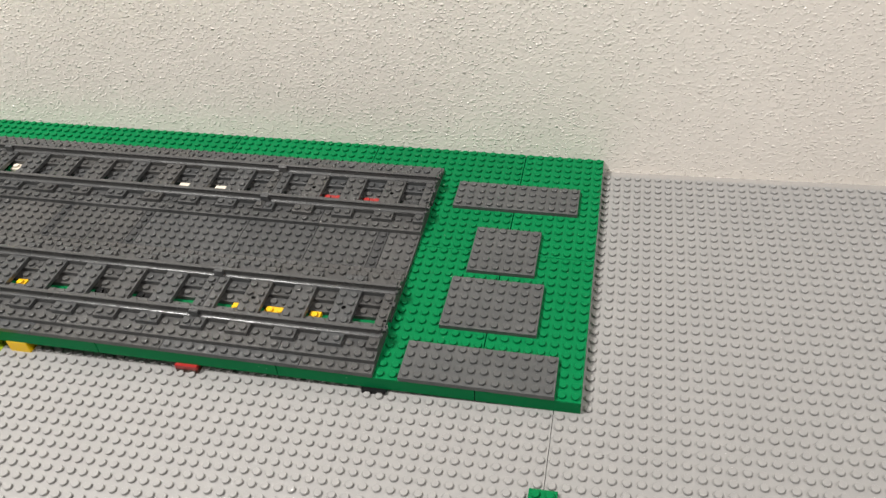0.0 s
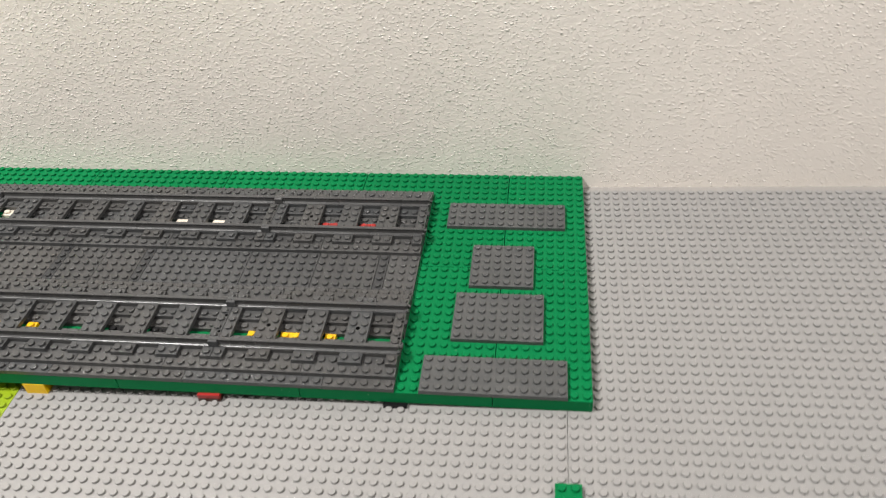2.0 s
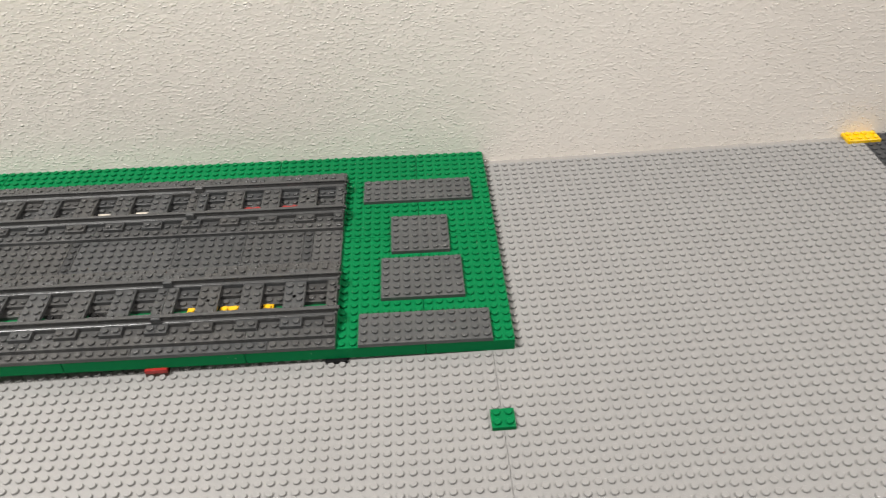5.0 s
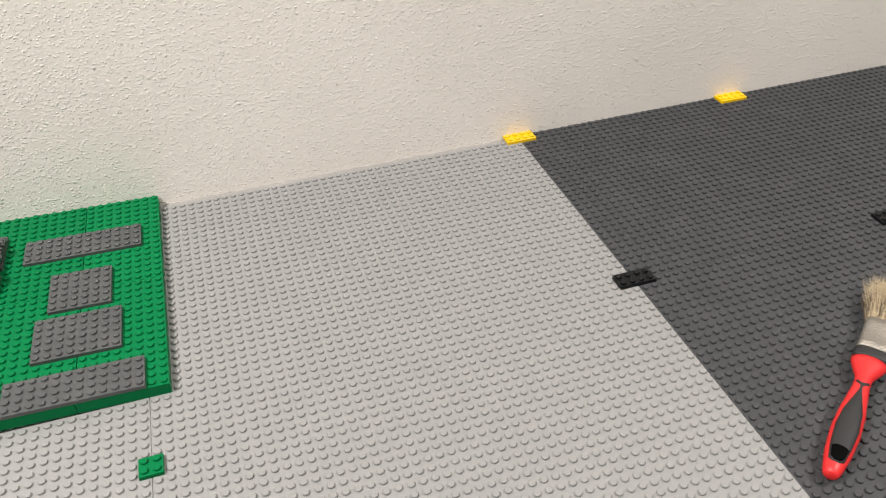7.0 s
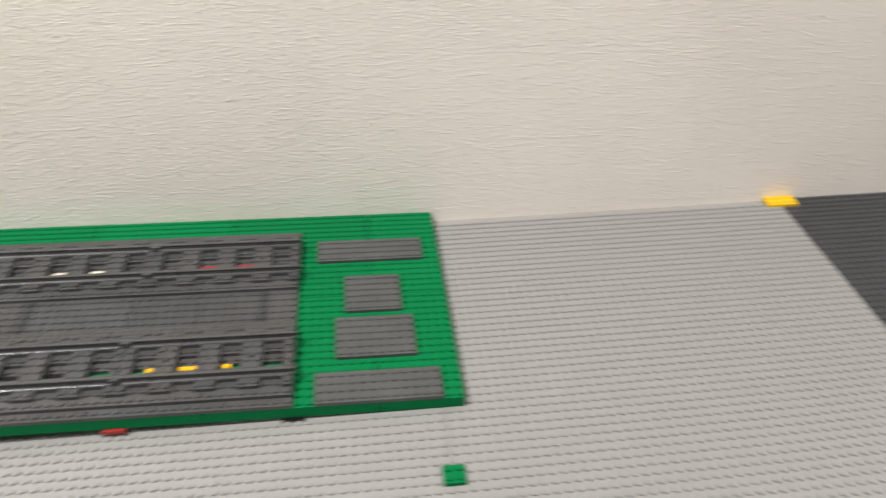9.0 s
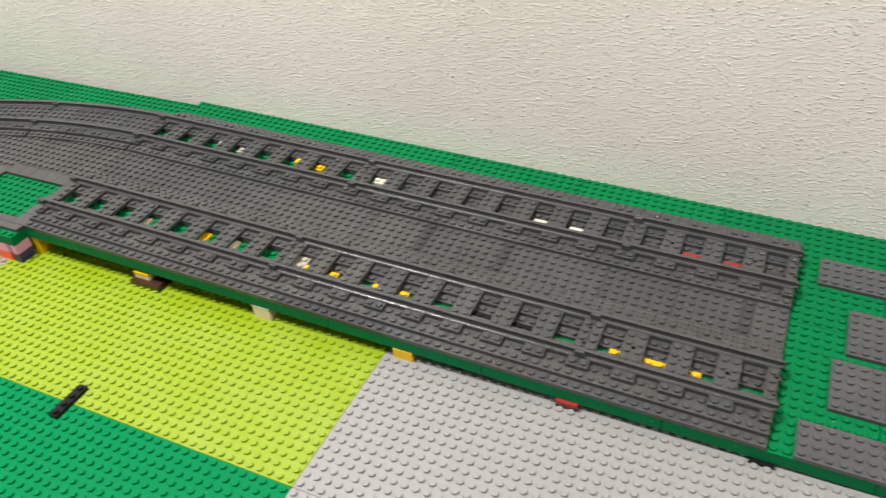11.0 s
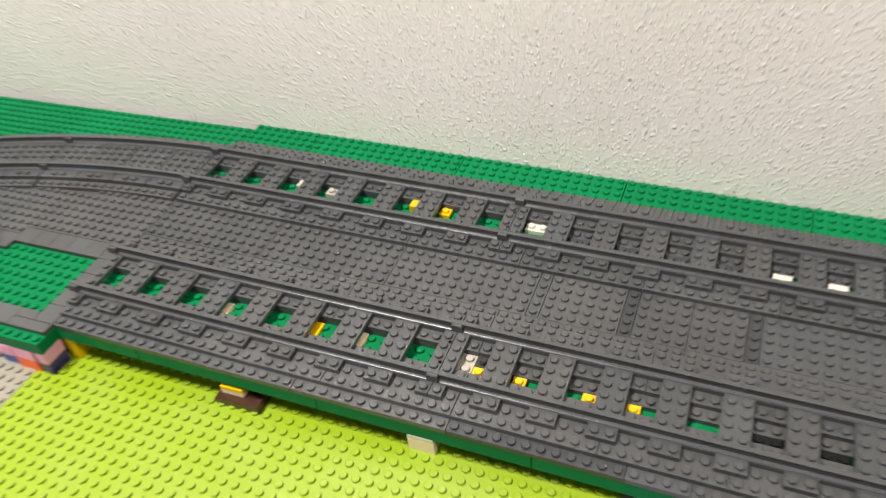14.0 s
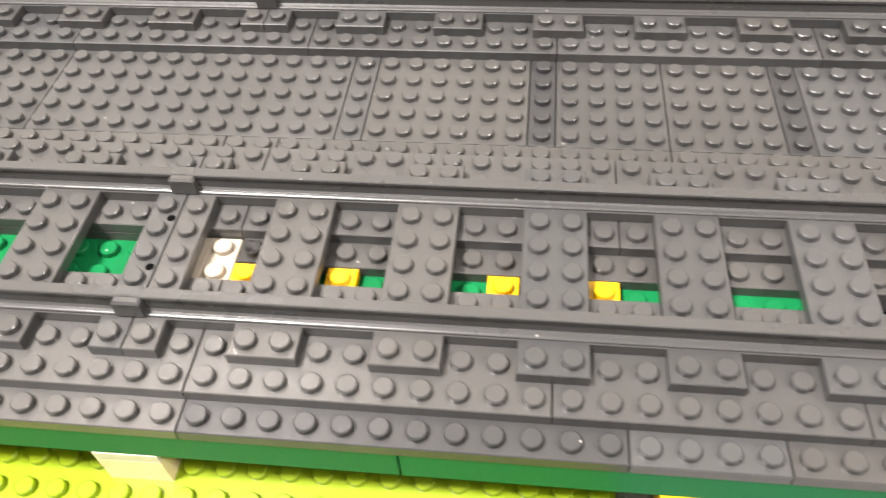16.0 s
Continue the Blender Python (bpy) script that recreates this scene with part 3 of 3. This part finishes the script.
stone(-162, 28, 4 * BR - 0.4, 5, 1, BR, BLACK)
stone(-159, 28, 5 * BR - 0.4, 2, 1, BR, CREAM)
stone(-162, 28, 5 * BR - 0.4, 3, 1, BR, ORANGE)
stone(-162, 27, 0, 3, 2, PL, GREYBIT)
stone(-160.5, 28, PL, 1, 1, 3 * BR, GREYBIT)
stone(-163, 27, PL, 2, 2, 1.6 * BR, GREYBIT)
single("yellow_brick", 1, 1, BR, YELLOW, -145, 29.8, TOP, "yellow brick on the green plates beside the rock", "brick")
for x, y, nx, ny in ((-159, 25, 4, 2), (-156, 27, 3, 1), (-153, 28, 1, 1), (-155, 26, 1, 1)):
    single("lime_plate", nx, ny, PL, LIME, x, y, TOP, "lime green plate lying on the green platform", group="lime plates before the rock")
single("green_step", 6, 1, PL, GREEN, -158, 28, TOP, "green plate on the green platform before the rock")
single("black_plate", 1, 1, PL, BLACK, -157, 24, TOP, "small black plate before the lime green ones")

# ---- paint brush lying on the dark baseplates ----
brush = tagged(new("paint_brush"), "flat paint brush with a red handle lying on dark baseplates", "paint brush")


def loft(rings, seg=28, power=2.0):
    """Rounded sections (x, half width, half height, z) joined along x, in metres over S."""
    sh, v, f = Shape(), [], []
    for x, w, h, z in rings:
        for i in range(seg):
            a = 2 * math.pi * i / seg
            c, s = math.cos(a), math.sin(a)
            v.append((x, w * math.copysign(abs(c) ** (2 / power), c), z + h * math.copysign(abs(s) ** (2 / power), s)))
    for k in range(len(rings) - 1):
        for i in range(seg):
            j = (i + 1) % seg
            f.append((k * seg + i, (k + 1) * seg + i, (k + 1) * seg + j, k * seg + j))
    sh.add(v, f + [tuple(range(seg)), tuple(range(len(v) - 1, len(v) - seg - 1, -1))], True)
    return sh


HANDLE = [(0.0, 0.55, 0.46, 1.3), (0.12, 0.78, 0.64, 1.3), (0.6, 0.98, 0.78, 1.3), (2.2, 1.35, 0.92, 1.35), (4.5, 1.55, 1.0, 1.45), (6.5, 1.44, 0.98, 1.5),
          (8.4, 1.13, 0.86, 1.5), (10.0, 0.9, 0.76, 1.5), (11.0, 0.95, 0.78, 1.48), (11.9, 1.5, 0.86, 1.45), (12.6, 1.92, 0.95, 1.42), (13.2, 2.05, 1.0, 1.4)]
put("handle", loft(HANDLE), RUBBER_RED, brush)
GRIP = [(0.9, 0.42, 0.2, 1.95), (1.2, 0.82, 0.36, 1.98), (2.6, 1.09, 0.4, 2.0), (4.5, 1.24, 0.42, 2.08), (6.4, 1.04, 0.4, 2.12), (8.0, 0.64, 0.34, 2.08), (9.2, 0.37, 0.3, 2.02), (9.8, 0.66, 0.3, 1.98), (10.1, 0.76, 0.24, 1.96)]
put("grip", loft(GRIP), RUBBER_BLACK, brush, label="black rubber inlay")
put("hang_hole", loft([(1.0, 0.3, 0.1, 2.26), (1.2, 0.66, 0.12, 2.29), (2.2, 0.9, 0.12, 2.33), (2.4, 0.57, 0.08, 2.34)]), HOLLOW, brush, label="black hanging hole")
put("collar", loft([(13.1, 2.0, 1.03, 1.4), (13.2, 2.08, 1.08, 1.4), (14.1, 2.1, 1.1, 1.4), (14.2, 2.02, 1.04, 1.4)], 28, 3.2), RUBBER_BLACK, brush, label="black plastic collar")
put("ferrule", loft([(14.1, 1.92, 0.96, 1.4), (14.8, 1.92, 0.96, 1.4), (14.9, 1.97, 1.0, 1.4), (15.0, 1.92, 0.96, 1.4), (17.6, 1.92, 0.92, 1.4), (17.7, 1.97, 0.96, 1.4), (17.8, 1.92, 0.92, 1.4), (18.4, 1.92, 0.9, 1.4)], 32, 4.5), STEEL, brush, label="dull metal ferrule")
rng = random.Random(5)
for name, mat, count in (("bristles", HAIR_PALE, 2600), ("dark_bristles", HAIR_DARK, 1300)):
    sh = Shape()
    for _ in range(count):
        u, w = rng.uniform(-1, 1), rng.uniform(-1, 1)
        x0, y0, z0 = 18.3, u * 1.8, 1.4 + w * 0.75
        long = (6.6 if name == "bristles" else 4.4) * rng.uniform(0.82, 1.05) * (1 - 0.12 * u * u)
        y1, z1 = y0 + u * 1.1 + rng.gauss(0, 0.55), z0 + w * 0.4 + rng.gauss(0, 0.2)
        z1 = max(0.3, z1)
        t = 0.026
        mid = (x0 + long * 0.5, (y0 + y1) / 2 - u * 0.12, (z0 + z1) / 2)
        v = [(x0, y0 - t, z0), (x0, y0 + t, z0), (x0, y0, z0 + t), (mid[0], mid[1] - t, mid[2]), (mid[0], mid[1] + t, mid[2]), (mid[0], mid[1], mid[2] + t), (x0 + long, y1, z1)]
        sh.add(v, [(0, 1, 4, 3), (1, 2, 5, 4), (2, 0, 3, 5), (3, 4, 6), (4, 5, 6), (5, 3, 6)])
    put(name, sh, mat, brush)
brush.matrix_world = at(48.35, -26.6, 0, 38.2) @ at(-0.6, 0, 0) @ Matrix.Diagonal((1.065, 0.74, 0.85, 1))
